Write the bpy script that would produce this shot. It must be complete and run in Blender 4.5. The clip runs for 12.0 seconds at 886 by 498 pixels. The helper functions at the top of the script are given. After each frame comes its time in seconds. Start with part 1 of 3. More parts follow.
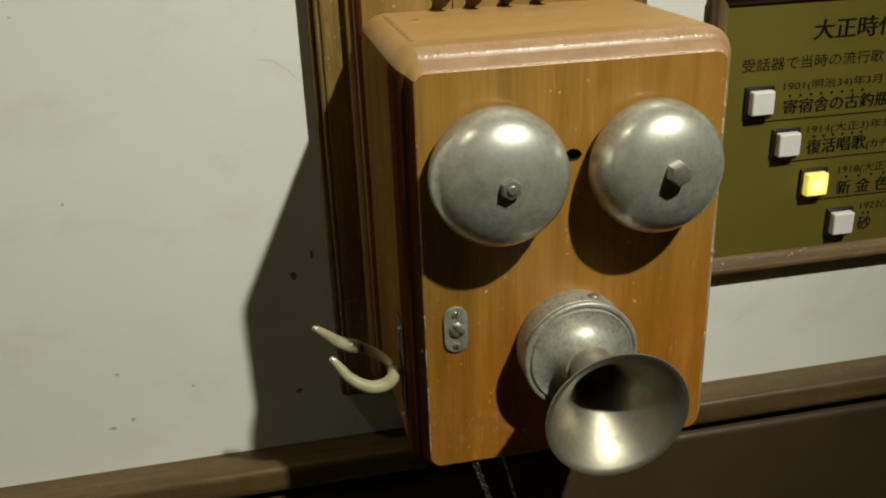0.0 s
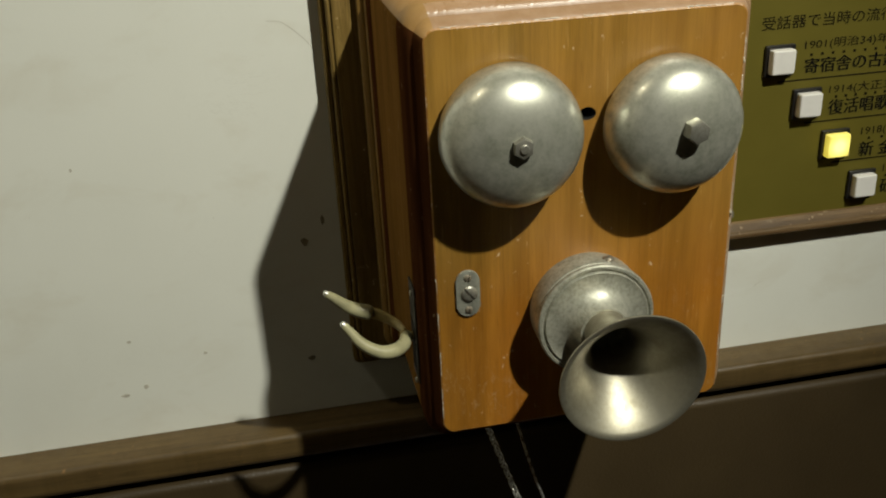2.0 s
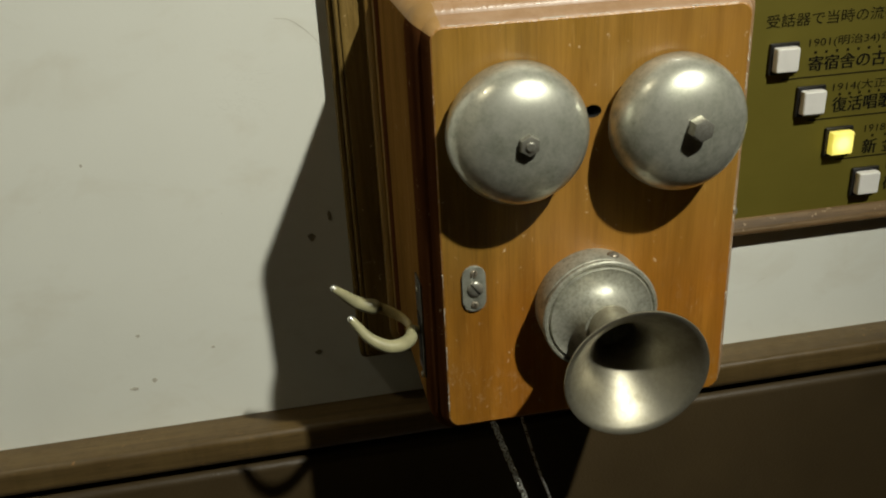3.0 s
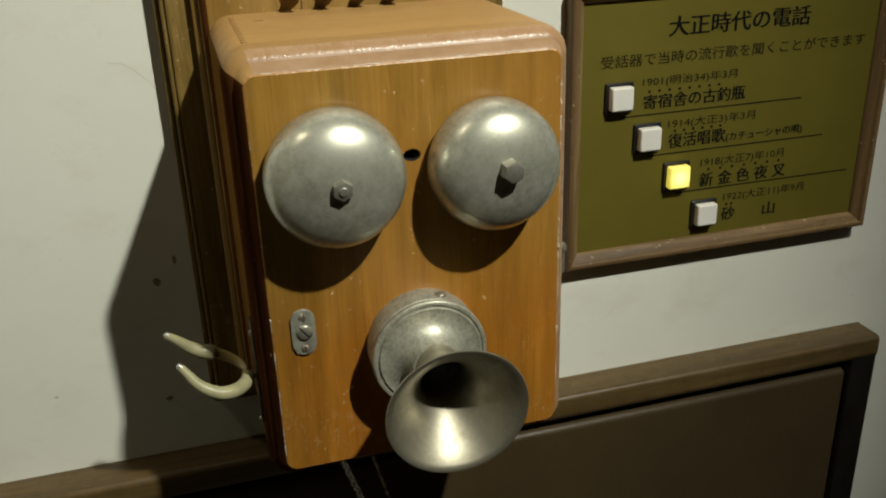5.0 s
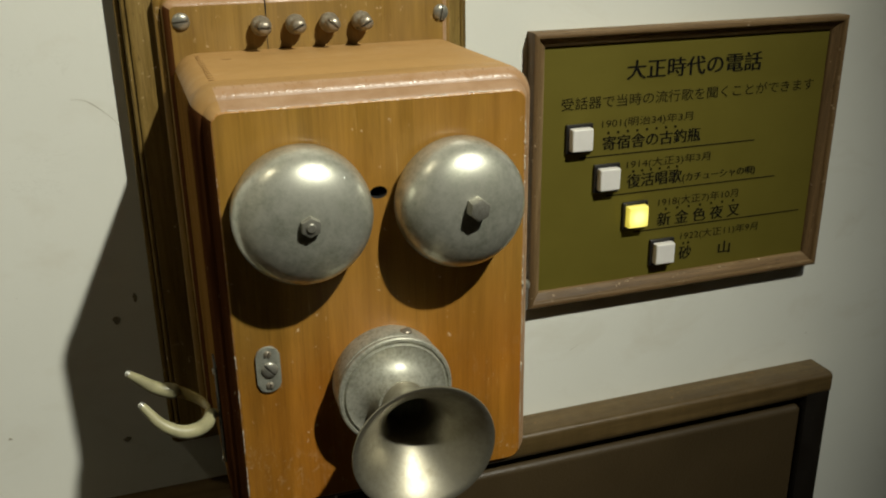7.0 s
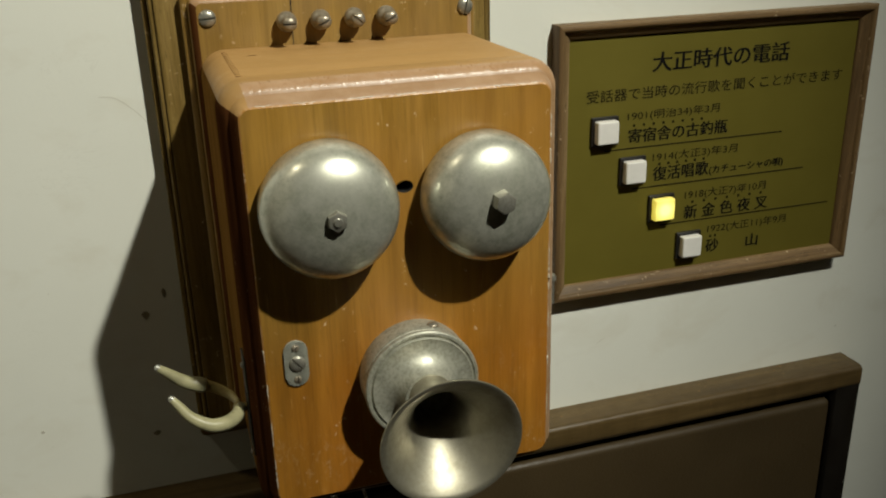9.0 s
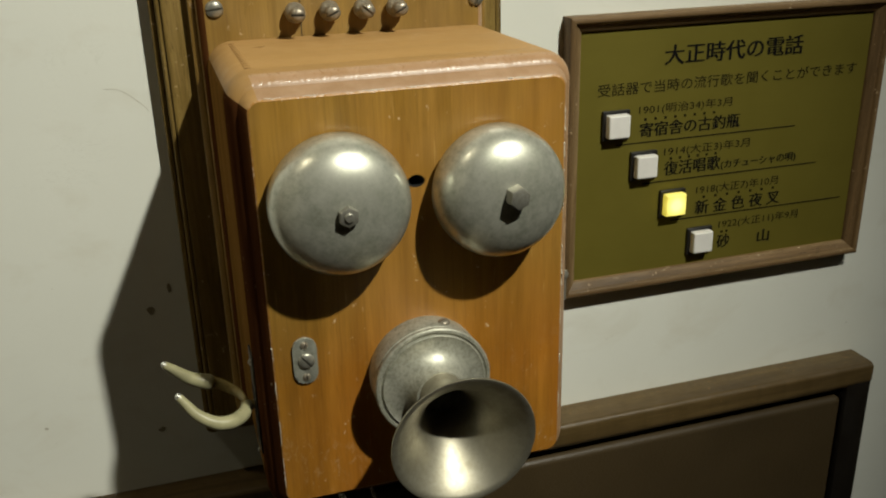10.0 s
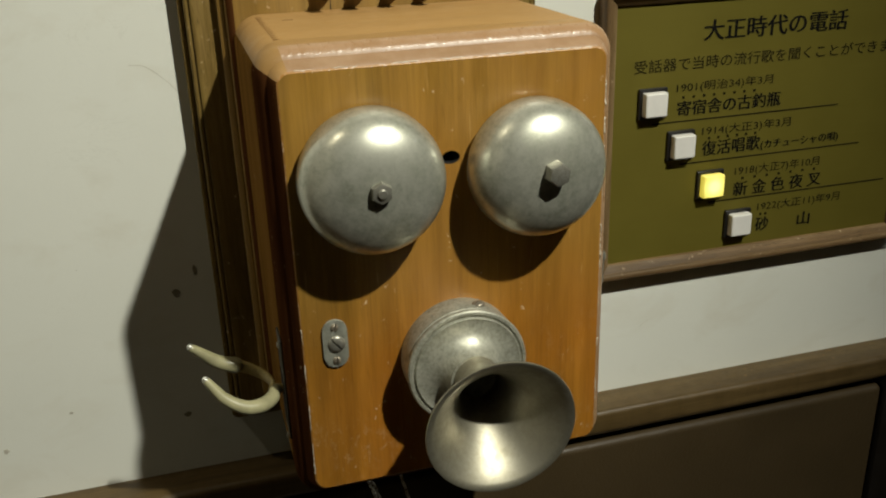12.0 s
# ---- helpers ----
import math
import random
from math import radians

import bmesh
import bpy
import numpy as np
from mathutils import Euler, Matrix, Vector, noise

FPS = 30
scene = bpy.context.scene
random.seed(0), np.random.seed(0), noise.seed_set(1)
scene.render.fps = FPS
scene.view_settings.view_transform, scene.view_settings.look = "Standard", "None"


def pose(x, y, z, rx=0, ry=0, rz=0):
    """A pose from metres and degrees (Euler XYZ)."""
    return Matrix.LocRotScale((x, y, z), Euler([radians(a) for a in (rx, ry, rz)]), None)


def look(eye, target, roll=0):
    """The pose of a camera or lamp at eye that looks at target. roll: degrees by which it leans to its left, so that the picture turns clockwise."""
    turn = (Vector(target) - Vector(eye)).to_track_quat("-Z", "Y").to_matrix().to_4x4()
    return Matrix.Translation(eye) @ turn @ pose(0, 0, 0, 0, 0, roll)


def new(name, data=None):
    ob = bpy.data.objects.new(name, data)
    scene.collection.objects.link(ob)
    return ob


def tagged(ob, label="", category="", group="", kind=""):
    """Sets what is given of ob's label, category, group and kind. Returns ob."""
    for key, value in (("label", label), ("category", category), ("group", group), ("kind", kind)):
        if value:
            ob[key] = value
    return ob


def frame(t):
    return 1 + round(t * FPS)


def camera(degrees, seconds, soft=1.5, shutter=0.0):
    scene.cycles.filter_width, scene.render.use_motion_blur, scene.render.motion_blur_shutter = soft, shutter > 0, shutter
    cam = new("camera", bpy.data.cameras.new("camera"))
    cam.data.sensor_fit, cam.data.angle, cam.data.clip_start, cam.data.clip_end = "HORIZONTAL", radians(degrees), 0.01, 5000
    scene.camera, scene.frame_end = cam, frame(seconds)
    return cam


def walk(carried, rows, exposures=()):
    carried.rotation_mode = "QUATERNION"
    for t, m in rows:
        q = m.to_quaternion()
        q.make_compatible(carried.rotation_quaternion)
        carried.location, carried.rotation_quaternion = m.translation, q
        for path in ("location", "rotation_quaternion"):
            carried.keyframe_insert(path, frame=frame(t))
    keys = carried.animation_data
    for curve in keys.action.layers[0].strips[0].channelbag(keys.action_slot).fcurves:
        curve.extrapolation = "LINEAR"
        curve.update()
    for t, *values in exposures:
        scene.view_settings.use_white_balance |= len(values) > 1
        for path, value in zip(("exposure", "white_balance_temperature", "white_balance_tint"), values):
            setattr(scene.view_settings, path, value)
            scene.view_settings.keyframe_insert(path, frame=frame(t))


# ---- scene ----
cam = camera(52.18, 12.0, soft=2.0)
PATH = [
    (0, (-0.1864, -0.7098, 1.6303), (0.1737, 1.0983, 0.8549), -2.14),
    (0.5, (-0.1853, -0.7027, 1.6250), (0.1593, 1.1026, 0.8363), -1.92),
    (1, (-0.1818, -0.7033, 1.6245), (0.1511, 1.0950, 0.8151), -2.21),
    (1.5, (-0.1780, -0.7039, 1.6215), (0.1504, 1.0888, 0.7979), -2.49),
    (2, (-0.1822, -0.7028, 1.6202), (0.1354, 1.0889, 0.7902), -2.95),
    (2.5, (-0.1856, -0.7093, 1.6221), (0.1221, 1.0790, 0.7811), -2.89),
    (4.3, (-0.1608, -0.7047, 1.6262), (0.1889, 1.0855, 0.8059), -3.03),
    (4.5, (-0.1490, -0.7068, 1.6287), (0.2523, 1.0752, 0.8141), -2.53),
    (5, (-0.1309, -0.7236, 1.6306), (0.3692, 1.0462, 0.8449), -1.93),
    (5.5, (-0.1358, -0.7284, 1.6355), (0.4198, 1.0464, 0.8996), -1.45),
    (6, (-0.1367, -0.7259, 1.6353), (0.4529, 1.0502, 0.9298), -0.91),
    (6.5, (-0.1344, -0.7279, 1.6303), (0.4704, 1.0458, 0.9316), -0.78),
    (7, (-0.1385, -0.7268, 1.6298), (0.4659, 1.0453, 0.9268), -0.76),
    (9, (-0.1402, -0.7273, 1.6296), (0.4127, 1.0576, 0.9166), -1.63),
    (9.5, (-0.1405, -0.7249, 1.6275), (0.4073, 1.0603, 0.9111), -1.66),
    (10, (-0.1437, -0.7153, 1.6273), (0.4057, 1.0654, 0.9011), -1.50),
    (10.5, (-0.1481, -0.7078, 1.6243), (0.3953, 1.0731, 0.8941), -1.57),
    (11, (-0.1495, -0.7131, 1.6246), (0.3864, 1.0664, 0.8858), -1.54),
    (11.5, (-0.1475, -0.7113, 1.6173), (0.3734, 1.0702, 0.8724), -1.56),
    (12, (-0.1474, -0.6964, 1.6145), (0.3558, 1.0891, 0.8670), -1.93),
]
walk(cam, [(t, look(eye, target, roll)) for t, eye, target, roll in PATH])

# ---------------------------------------------------------------- light
AIM = Vector((-0.215, 0.0, 1.045))


def ceiling_spot(name, place, target, watts, cone, blend, radius, colour):
    lamp = bpy.data.lights.new(name, "SPOT")
    lamp.energy, lamp.spot_size, lamp.spot_blend = watts, radians(cone), blend
    lamp.shadow_soft_size, lamp.color = radius, colour
    ob = new(name, lamp)
    ob.matrix_world = look(place, target)
    return ob


WARM = (0.97, 0.965, 0.83)
ceiling_spot("exhibit_spotlight", (0.572, -1.30, 2.92), AIM, 207, 49.5, 1.0, 0.026, WARM)
# Unseen spots: the first four follow bell glints, the left also fills shadow.
PALE, COOL = (1.0, 0.90, 0.66), (0.92, 0.96, 0.86)
# The last two are added fill: far right wall, and west wall bounce.
for place, target, watts, cone, tint in (((-1.00, -0.28, 2.88), (-0.60, 0.22, 0.9), 13.0, 110, PALE), ((-0.20, -0.16, 2.88), (-0.12, 0.34, 0.9), 0.4, 110, PALE),
                                         ((0.12, -0.16, 2.88), (0.07, 0.34, 0.9), 0.4, 110, PALE), ((1.95, -0.8, 2.6), (1.17, -0.3, 0.9), 1.0, 110, COOL), ((1.10, -0.90, 2.92), (1.00, 0.0, 0.98), 24.0, 36, COOL),
                                         ((-0.55, -1.60, 2.92), (-1.50, -0.85, 1.55), 36.0, 75, PALE)):
    ceiling_spot("unseen_room_spot", place, target, watts, cone, 0.8, 0.022, tint)


world = bpy.data.worlds.new("world")
scene.world = world
world.use_nodes = True
world.node_tree.nodes["Background"].inputs["Color"].default_value = (0.01, 0.01, 0.01, 1)
world.node_tree.nodes["Background"].inputs["Strength"].default_value = 0.2


# ---------------------------------------------------------------- materials
class Nodes:
    """A small hand for writing node materials."""

    def __init__(self, name):
        self.mat = bpy.data.materials.new(name)
        self.mat.use_nodes = True
        self.tree = self.mat.node_tree
        self.bsdf = self.tree.nodes["Principled BSDF"]
        self.coord = self.tree.nodes.new("ShaderNodeTexCoord").outputs["Object"]

    def link(self, a, b):
        self.tree.links.new(a, b)

    def mapped(self, scale, rotation=(0, 0, 0)):
        n = self.tree.nodes.new("ShaderNodeMapping")
        n.inputs["Scale"].default_value = scale
        n.inputs["Rotation"].default_value = rotation
        self.link(self.coord, n.inputs["Vector"])
        return n.outputs["Vector"]

    def noise(self, scale, detail=4, stretch=(1, 1, 1), rough=0.55, distort=0.0):
        n = self.tree.nodes.new("ShaderNodeTexNoise")
        n.inputs["Scale"].default_value = scale
        n.inputs["Detail"].default_value = detail
        n.inputs["Roughness"].default_value = rough
        n.inputs["Distortion"].default_value = distort
        self.link(self.mapped(stretch), n.inputs["Vector"])
        return n.outputs["Fac"]

    def ramp(self, fac, stops):
        n = self.tree.nodes.new("ShaderNodeValToRGB")
        while len(n.color_ramp.elements) < len(stops):
            n.color_ramp.elements.new(0.5)
        for e, (at, c) in zip(n.color_ramp.elements, stops):
            e.position = at
            e.color = (*c, 1) if len(c) == 3 else c
        self.link(fac, n.inputs["Fac"])
        return n.outputs["Color"]

    def mix(self, fac, a, b, mode="MIX"):
        n = self.tree.nodes.new("ShaderNodeMix")
        n.data_type, n.blend_type = "RGBA", mode
        for sock, v in ((n.inputs[0], fac), (n.inputs[6], a), (n.inputs[7], b)):
            if isinstance(v, (int, float)):
                sock.default_value = v
            elif isinstance(v, tuple):
                sock.default_value = (*v, 1)
            else:
                self.link(v, sock)
        return n.outputs[2]

    def height(self, low, high):
        apart = self.tree.nodes.new("ShaderNodeSeparateXYZ")
        self.link(self.coord, apart.inputs[0])
        n = self.tree.nodes.new("ShaderNodeMapRange")
        n.inputs["From Min"].default_value, n.inputs["From Max"].default_value = low, high
        self.link(apart.outputs["Z"], n.inputs["Value"])
        return n.outputs["Result"]

    def grey(self, fac, lo, hi, a=0.3, b=0.7):
        return self.ramp(fac, [(a, (lo,) * 3), (b, (hi,) * 3)])

    def bump(self, height, strength, distance):
        n = self.tree.nodes.new("ShaderNodeBump")
        n.inputs["Strength"].default_value = strength
        n.inputs["Distance"].default_value = distance
        self.link(height, n.inputs["Height"])
        self.link(n.outputs["Normal"], self.bsdf.inputs["Normal"])

    def set(self, **values):
        for key, v in values.items():
            sock = self.bsdf.inputs[key.replace("_", " ")]
            if isinstance(v, (int, float)):
                sock.default_value = v
            elif isinstance(v, tuple):
                sock.default_value = (*v, 1)
            else:
                self.link(v, sock)
        return self


def wood(name, dark, mid, light, along=(28, 28, 1.6), gloss=0.38, wear=0.0, worn=(0.62, 0.45, 0.28), coat=0.25, fine=1.0, pores=0.0, ruddy=0.0, height_tone=None, scratched=0.0, specular=0.5, mottle=0.0, scuffed=None):
    """Varnished wood with its grain along the least stretched axis."""
    n = Nodes(name)
    broad = n.noise(1.0, 5, along, 0.6, 0.6)
    grain = n.noise(1.0, 5, tuple(a * (22 if a > 5 else 8) * fine for a in along), 0.7)
    col = n.ramp(broad, [(0.25, dark), (0.5, mid), (0.75, light)])
    col = n.mix(n.grey(grain, 0.0, 0.5, 0.42, 0.7), col, dark)
    if pores:
        streak = n.noise(1.0, 2, tuple(a * (26 if a > 5 else 30) for a in along), 0.5)
        col = n.mix(n.grey(streak, 0.0, pores, 0.60, 0.72), col, tuple(c * 0.45 for c in dark))
    blotch = n.noise(9, 3)
    col = n.mix(n.grey(blotch, 0.0, 0.3, 0.4, 0.75), col, tuple(c * 0.72 for c in mid))
    if ruddy:
        col = n.mix(n.grey(n.noise(1.0, 3, (7, 7, 3)), 0.0, ruddy, 0.38, 0.68), col, (mid[0] * 1.12, mid[1] * 0.88, mid[2] * 0.8))
    # Blends a second tone in between two heights, with a ragged border.
    if height_tone:
        low, high, tone = height_tone
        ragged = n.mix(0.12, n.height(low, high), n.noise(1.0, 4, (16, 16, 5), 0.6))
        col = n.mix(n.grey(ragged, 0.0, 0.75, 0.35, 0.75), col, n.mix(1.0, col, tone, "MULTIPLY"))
    if scratched:
        thin = n.noise(1.0, 2, (330, 330, 26), 0.5, 0.4)
        patch = n.noise(17, 3)
        line = n.mix(1.0, n.grey(thin, 0, scratched, 0.665, 0.72), n.grey(patch, 0, 1, 0.48, 0.6), "MULTIPLY")
        col = n.mix(line, col, tuple(min(1, c * 1.25 + 0.06) for c in light))
    if mottle:
        col = n.mix(n.grey(n.noise(1.0, 4, (75, 75, 7), 0.62, 0.3), 0.0, mottle, 0.42, 0.68), col, n.mix(1.0, col, (0.66, 0.64, 0.52), "MULTIPLY"))
        col = n.mix(n.grey(n.noise(1.0, 3, (34, 34, 12), 0.55), 0.0, mottle, 0.5, 0.72), col, n.mix(1.0, col, (1.2, 1.24, 1.2), "MULTIPLY"))
        col = n.mix(n.grey(n.noise(1.0, 2, (150, 150, 3), 0.5), 0.0, mottle * 0.7, 0.55, 0.66), col, n.mix(1.0, col, (0.72, 0.70, 0.6), "MULTIPLY"))
    if scuffed:
        low, high = scuffed
        rub = n.mix(1.0, n.grey(n.noise(1.0, 4, (230, 230, 130), 0.7, 0.8), 0, 0.30, 0.54, 0.66), n.grey(n.noise(26, 3), 0, 1, 0.42, 0.60), "MULTIPLY")
        col = n.mix(n.mix(1.0, rub, n.grey(n.height(low, high), 0, 1, 0.0, 1.0), "MULTIPLY"), col, (0.55, 0.42, 0.24))
    if wear:
        spots = n.noise(170, 3, (1, 1, 0.8), 0.6)
        where = n.noise(22, 3)
        both = n.mix(1.0, n.grey(spots, 0, 1, 0.655, 0.72), n.grey(where, 0, 1, 0.42, 0.58), "MULTIPLY")
        col = n.mix(n.mix(1.0, both, (wear,) * 3, "MULTIPLY"), col, worn)
    n.set(Base_Color=col, Roughness=n.grey(n.noise(40, 4), gloss - 0.08, gloss + 0.14), Coat_Weight=coat, Coat_Roughness=0.22, Specular_IOR_Level=specular)
    n.bump(grain, 0.25, 0.0006)
    return n.mat


def greyed_edge(name, base, pale, relief=0.85, low=0.26, high=0.40):
    """Thick old varnish of a greyer tone, its ridge rippled along its length."""
    n = Nodes(name)
    ripple = n.noise(1.0, 3, (380, 170, 170), 0.65)
    cloud = n.noise(60, 4, (1, 1, 1), 0.6)
    n.set(Base_Color=n.mix(n.grey(cloud, 0, 1, 0.4, 0.65), base, pale), Roughness=n.grey(ripple, low, high), Specular_IOR_Level=0.45)
    n.bump(n.mix(0.25, ripple, n.noise(300, 3)), relief, 0.0016)
    return n.mat


def worn_edge(name, base, pale, relief=0.5):
    n = Nodes(name)
    chips = n.noise(210, 4, (1, 1, 1), 0.65)
    run = n.noise(30, 3)
    fac = n.mix(1.0, n.grey(chips, 0, 1, 0.52, 0.64), n.grey(run, 0.25, 1, 0.35, 0.6), "MULTIPLY")
    n.set(Base_Color=n.mix(fac, base, pale), Roughness=n.grey(chips, 0.24, 0.5), Coat_Weight=0.2)
    n.bump(chips, relief, 0.0012)
    return n.mat


def metal(name, tone, dull, low=0.24, high=0.45, patches=55, metallic=1.0, coat=0.0, grit=0.4):
    """Old nickel plate: cloudy patches of oxide over the shine."""
    n = Nodes(name)
    cloud = n.noise(patches, 6, (1, 1, 1), 0.68)
    fine = n.noise(patches * 5, 5, (1, 1, 1), 0.7)
    fac = n.mix(grit, n.grey(cloud, 0, 1, 0.40, 0.66), n.grey(fine, 0, 1, 0.42, 0.66))
    n.set(Base_Color=n.mix(fac, tone, dull), Metallic=metallic, Roughness=n.mix(fac, (low,) * 3, (high,) * 3), Coat_Weight=coat, Coat_Roughness=0.07)
    n.bump(fine, 0.12, 0.0002)
    return n.mat


def plain(name, colour, rough=0.5, metallic=0.0, vary=0.15, scale=60.0, relief=0.1, specular=0.5):
    n = Nodes(name)
    cloud = n.noise(scale, 4)
    n.set(Base_Color=n.mix(n.grey(cloud, 0, 1), colour, tuple(c * (1 - vary) for c in colour)), Metallic=metallic,
          Roughness=n.grey(n.noise(scale * 2, 3), max(0.05, rough - 0.06), rough + 0.06), Specular_IOR_Level=specular)
    n.bump(cloud, relief, 0.0004)
    return n.mat


def plaster():
    n = Nodes("cream_plaster")
    broad, fine = n.noise(3.5, 5), n.noise(260, 3)
    col = n.mix(n.grey(broad, 0, 1, 0.35, 0.7), (0.695, 0.695, 0.63), (0.635, 0.635, 0.57))
    smudge = n.grey(n.noise(13, 4, (1, 1, 1.6), 0.6, 0.5), 0, 0.55, 0.54, 0.72)
    col = n.mix(smudge, col, (0.60, 0.58, 0.50))
    hair = n.noise(14, 5, (1, 1, 2.2), 0.7, 1.6)
    line = n.ramp(hair, [(0.492, (0, 0, 0)), (0.499, (0.22,) * 3), (0.506, (0, 0, 0))])
    where = n.grey(n.noise(5, 2), 0, 1, 0.58, 0.68)
    col = n.mix(n.mix(1.0, line, where, "MULTIPLY"), col, (0.30, 0.27, 0.21))
    specks = n.grey(n.noise(95, 2, (1, 1, 1.3)), 0, 0.55, 0.755, 0.80)
    col = n.mix(specks, col, (0.28, 0.25, 0.19))
    n.set(Base_Color=col, Roughness=0.75, Specular_IOR_Level=0.25)
    n.bump(n.mix(0.5, fine, n.noise(35, 4)), 0.10, 0.0012)
    return n.mat


OAK_FACE = wood("amber_varnished_wood", (0.165, 0.090, 0.016), (0.316, 0.177, 0.032), (0.43, 0.243, 0.052), (34, 34, 2.2), 0.36, 0.95, pores=0.3, ruddy=0.85, height_tone=(1.46, 1.30, (1.10, 0.77, 0.38)), scratched=0.5, mottle=0.62, scuffed=(1.37, 1.26))
TERMINAL_WOOD = wood("dull_amber_board_wood", (0.17, 0.095, 0.022), (0.26, 0.150, 0.036), (0.31, 0.185, 0.046), (30, 30, 1.6), 0.40, 0.5, coat=0.05, pores=0.3, mottle=0.45, specular=0.3)
OAK_TOP = wood("amber_top_wood", (0.29, 0.165, 0.055), (0.36, 0.205, 0.070), (0.41, 0.24, 0.09), (1.8, 24, 24), 0.50, 0.3, coat=0.0, pores=0.1, specular=0.32)
BOARD_WOOD = wood("golden_backboard_wood", (0.085, 0.050, 0.014), (0.185, 0.120, 0.037), (0.30, 0.205, 0.07), (40, 40, 4.0), 0.46, 0.7, coat=0.0, pores=0.6, mottle=0.9, specular=0.08)
# Red-brown darkened for shaded left and lower mouldings; also joint ticks and scratch.
SHADE_AND_MARK_WOOD = wood("red_brown_shade_and_mark_wood", (0.040, 0.014, 0.005), (0.075, 0.028, 0.009), (0.12, 0.046, 0.014), (40, 40, 2), 0.36, 0.4, coat=0.0, specular=0.0)
EDGE_WORN = worn_edge("chipped_varnish_edge", (0.34, 0.16, 0.035), (0.62, 0.44, 0.29))
EDGE_GREYED = greyed_edge("rippled_greyed_varnish", (0.31, 0.18, 0.088), (0.36, 0.225, 0.13), 0.42, 0.24, 0.38)
EDGE_BAND = greyed_edge("smooth_greyed_varnish", (0.28, 0.165, 0.085), (0.34, 0.215, 0.125), 0.2, 0.34, 0.46)
# Darker copy of the case wood, for its shaded left and underside.
SHADED_SIDE_WOOD = wood("shaded_red_brown_side", (0.12, 0.060, 0.015), (0.20, 0.102, 0.026), (0.26, 0.135, 0.036), (34, 34, 2), 0.42, 0.2, coat=0.0, pores=0.4, specular=0.0, mottle=0.4)
RAIL_WOOD = wood("dark_brown_rail_wood", (0.044, 0.027, 0.010), (0.108, 0.070, 0.027), (0.16, 0.105, 0.042), (2, 40, 40), 0.38, 0.5, (0.30, 0.16, 0.05), 0.1, pores=0.5, mottle=0.4, specular=0.35)
# Near-black wood of stile and plinth; also paints the shade below the rail.
NEAR_BLACK_WOOD = wood("near_black_wood_and_gap_shade", (0.004, 0.003, 0.002), (0.007, 0.005, 0.003), (0.012, 0.009, 0.005), (34, 34, 2), 0.5, 0.1, (0.05, 0.035, 0.02), 0.0, specular=0.25)
FRAME_WOOD = wood("walnut_frame_wood", (0.050, 0.029, 0.012), (0.165, 0.102, 0.045), (0.34, 0.23, 0.12), (3, 70, 70), 0.45, 0.8, (0.55, 0.42, 0.27), 0.0, pores=0.9, specular=0.25)
FRAME_WOOD_UP = wood("walnut_frame_upright", (0.050, 0.029, 0.012), (0.165, 0.102, 0.045), (0.34, 0.23, 0.12), (70, 70, 3), 0.45, 0.8, (0.55, 0.42, 0.27), 0.0, pores=0.9, specular=0.25)
BELL_METAL = metal("tarnished_nickel", (0.61, 0.605, 0.515), (0.295, 0.30, 0.232), 0.30, 0.47, 44, 0.66, 0.75, 0.38)
HORN_METAL = metal("polished_nickel_horn", (0.45, 0.42, 0.33), (0.31, 0.285, 0.21), 0.42, 0.56, 48, 0.92, 0.16, 0.35)
BASE_METAL = metal("grey_nickel_cup", (0.50, 0.49, 0.41), (0.215, 0.217, 0.165), 0.44, 0.62, 80, 0.6, 0.06, 0.45)
SCREW_METAL = metal("steel_screw", (0.40, 0.385, 0.33), (0.22, 0.21, 0.17), 0.28, 0.45, 160, 0.7)
PLATE_METAL = metal("dull_zinc_plate", (0.31, 0.31, 0.26), (0.20, 0.20, 0.16), 0.4, 0.55, 120, 0.4)
POST_METAL = metal("browned_nickel_post", (0.36, 0.32, 0.25), (0.17, 0.135, 0.095), 0.30, 0.5, 170, 0.6)
CHAIN_METAL = metal("bright_steel_chain", (0.80, 0.79, 0.74), (0.6, 0.59, 0.54), 0.22, 0.36, 200, 0.85)
BRASS_STRIP = metal("brown_brass_strip", (0.42, 0.32, 0.12), (0.24, 0.18, 0.07), 0.35, 0.5, 90, 0.5)
DARK_PLATE = metal("blackened_iron_plate", (0.055, 0.048, 0.036), (0.025, 0.022, 0.017), 0.4, 0.6, 120, 0.5)
IVORY = plain("aged_ivory", (0.37, 0.345, 0.20), 0.32, 0, 0.35, 70, 0.15)
BLACK = plain("black_plastic", (0.012, 0.011, 0.010), 0.4, 0, 0.2)
DARK_HOLE = plain("unlit_black_cavity", (0.004, 0.004, 0.004), 0.9, 0, 0.2)
CAP_WHITE = plain("white_button_plastic", (0.72, 0.70, 0.66), 0.35, 0, 0.08, 90, 0.05)
CHIP = plain("bare_pale_chip", (0.56, 0.49, 0.39), 0.45, 0, 0.3, 500, 0.4)
INK = plain("black_sign_ink", (0.006, 0.0055, 0.004), 0.8, 0, 0.2, specular=0.1)
INK_PALE = plain("brown_sign_ink", (0.014, 0.011, 0.004), 0.8, 0, 0.2, specular=0.1)
PLASTER = plaster()
STAIN = plain("brown_wall_stain", (0.27, 0.235, 0.17), 0.8, 0, 0.4, 300)
STAIN_PALE = plain("pale_wall_stain", (0.50, 0.47, 0.39), 0.8, 0, 0.25, 300)
ROOM_PAINT = plain("dim_room_paint", (0.085, 0.078, 0.062), 0.8, 0, 0.12, 4)
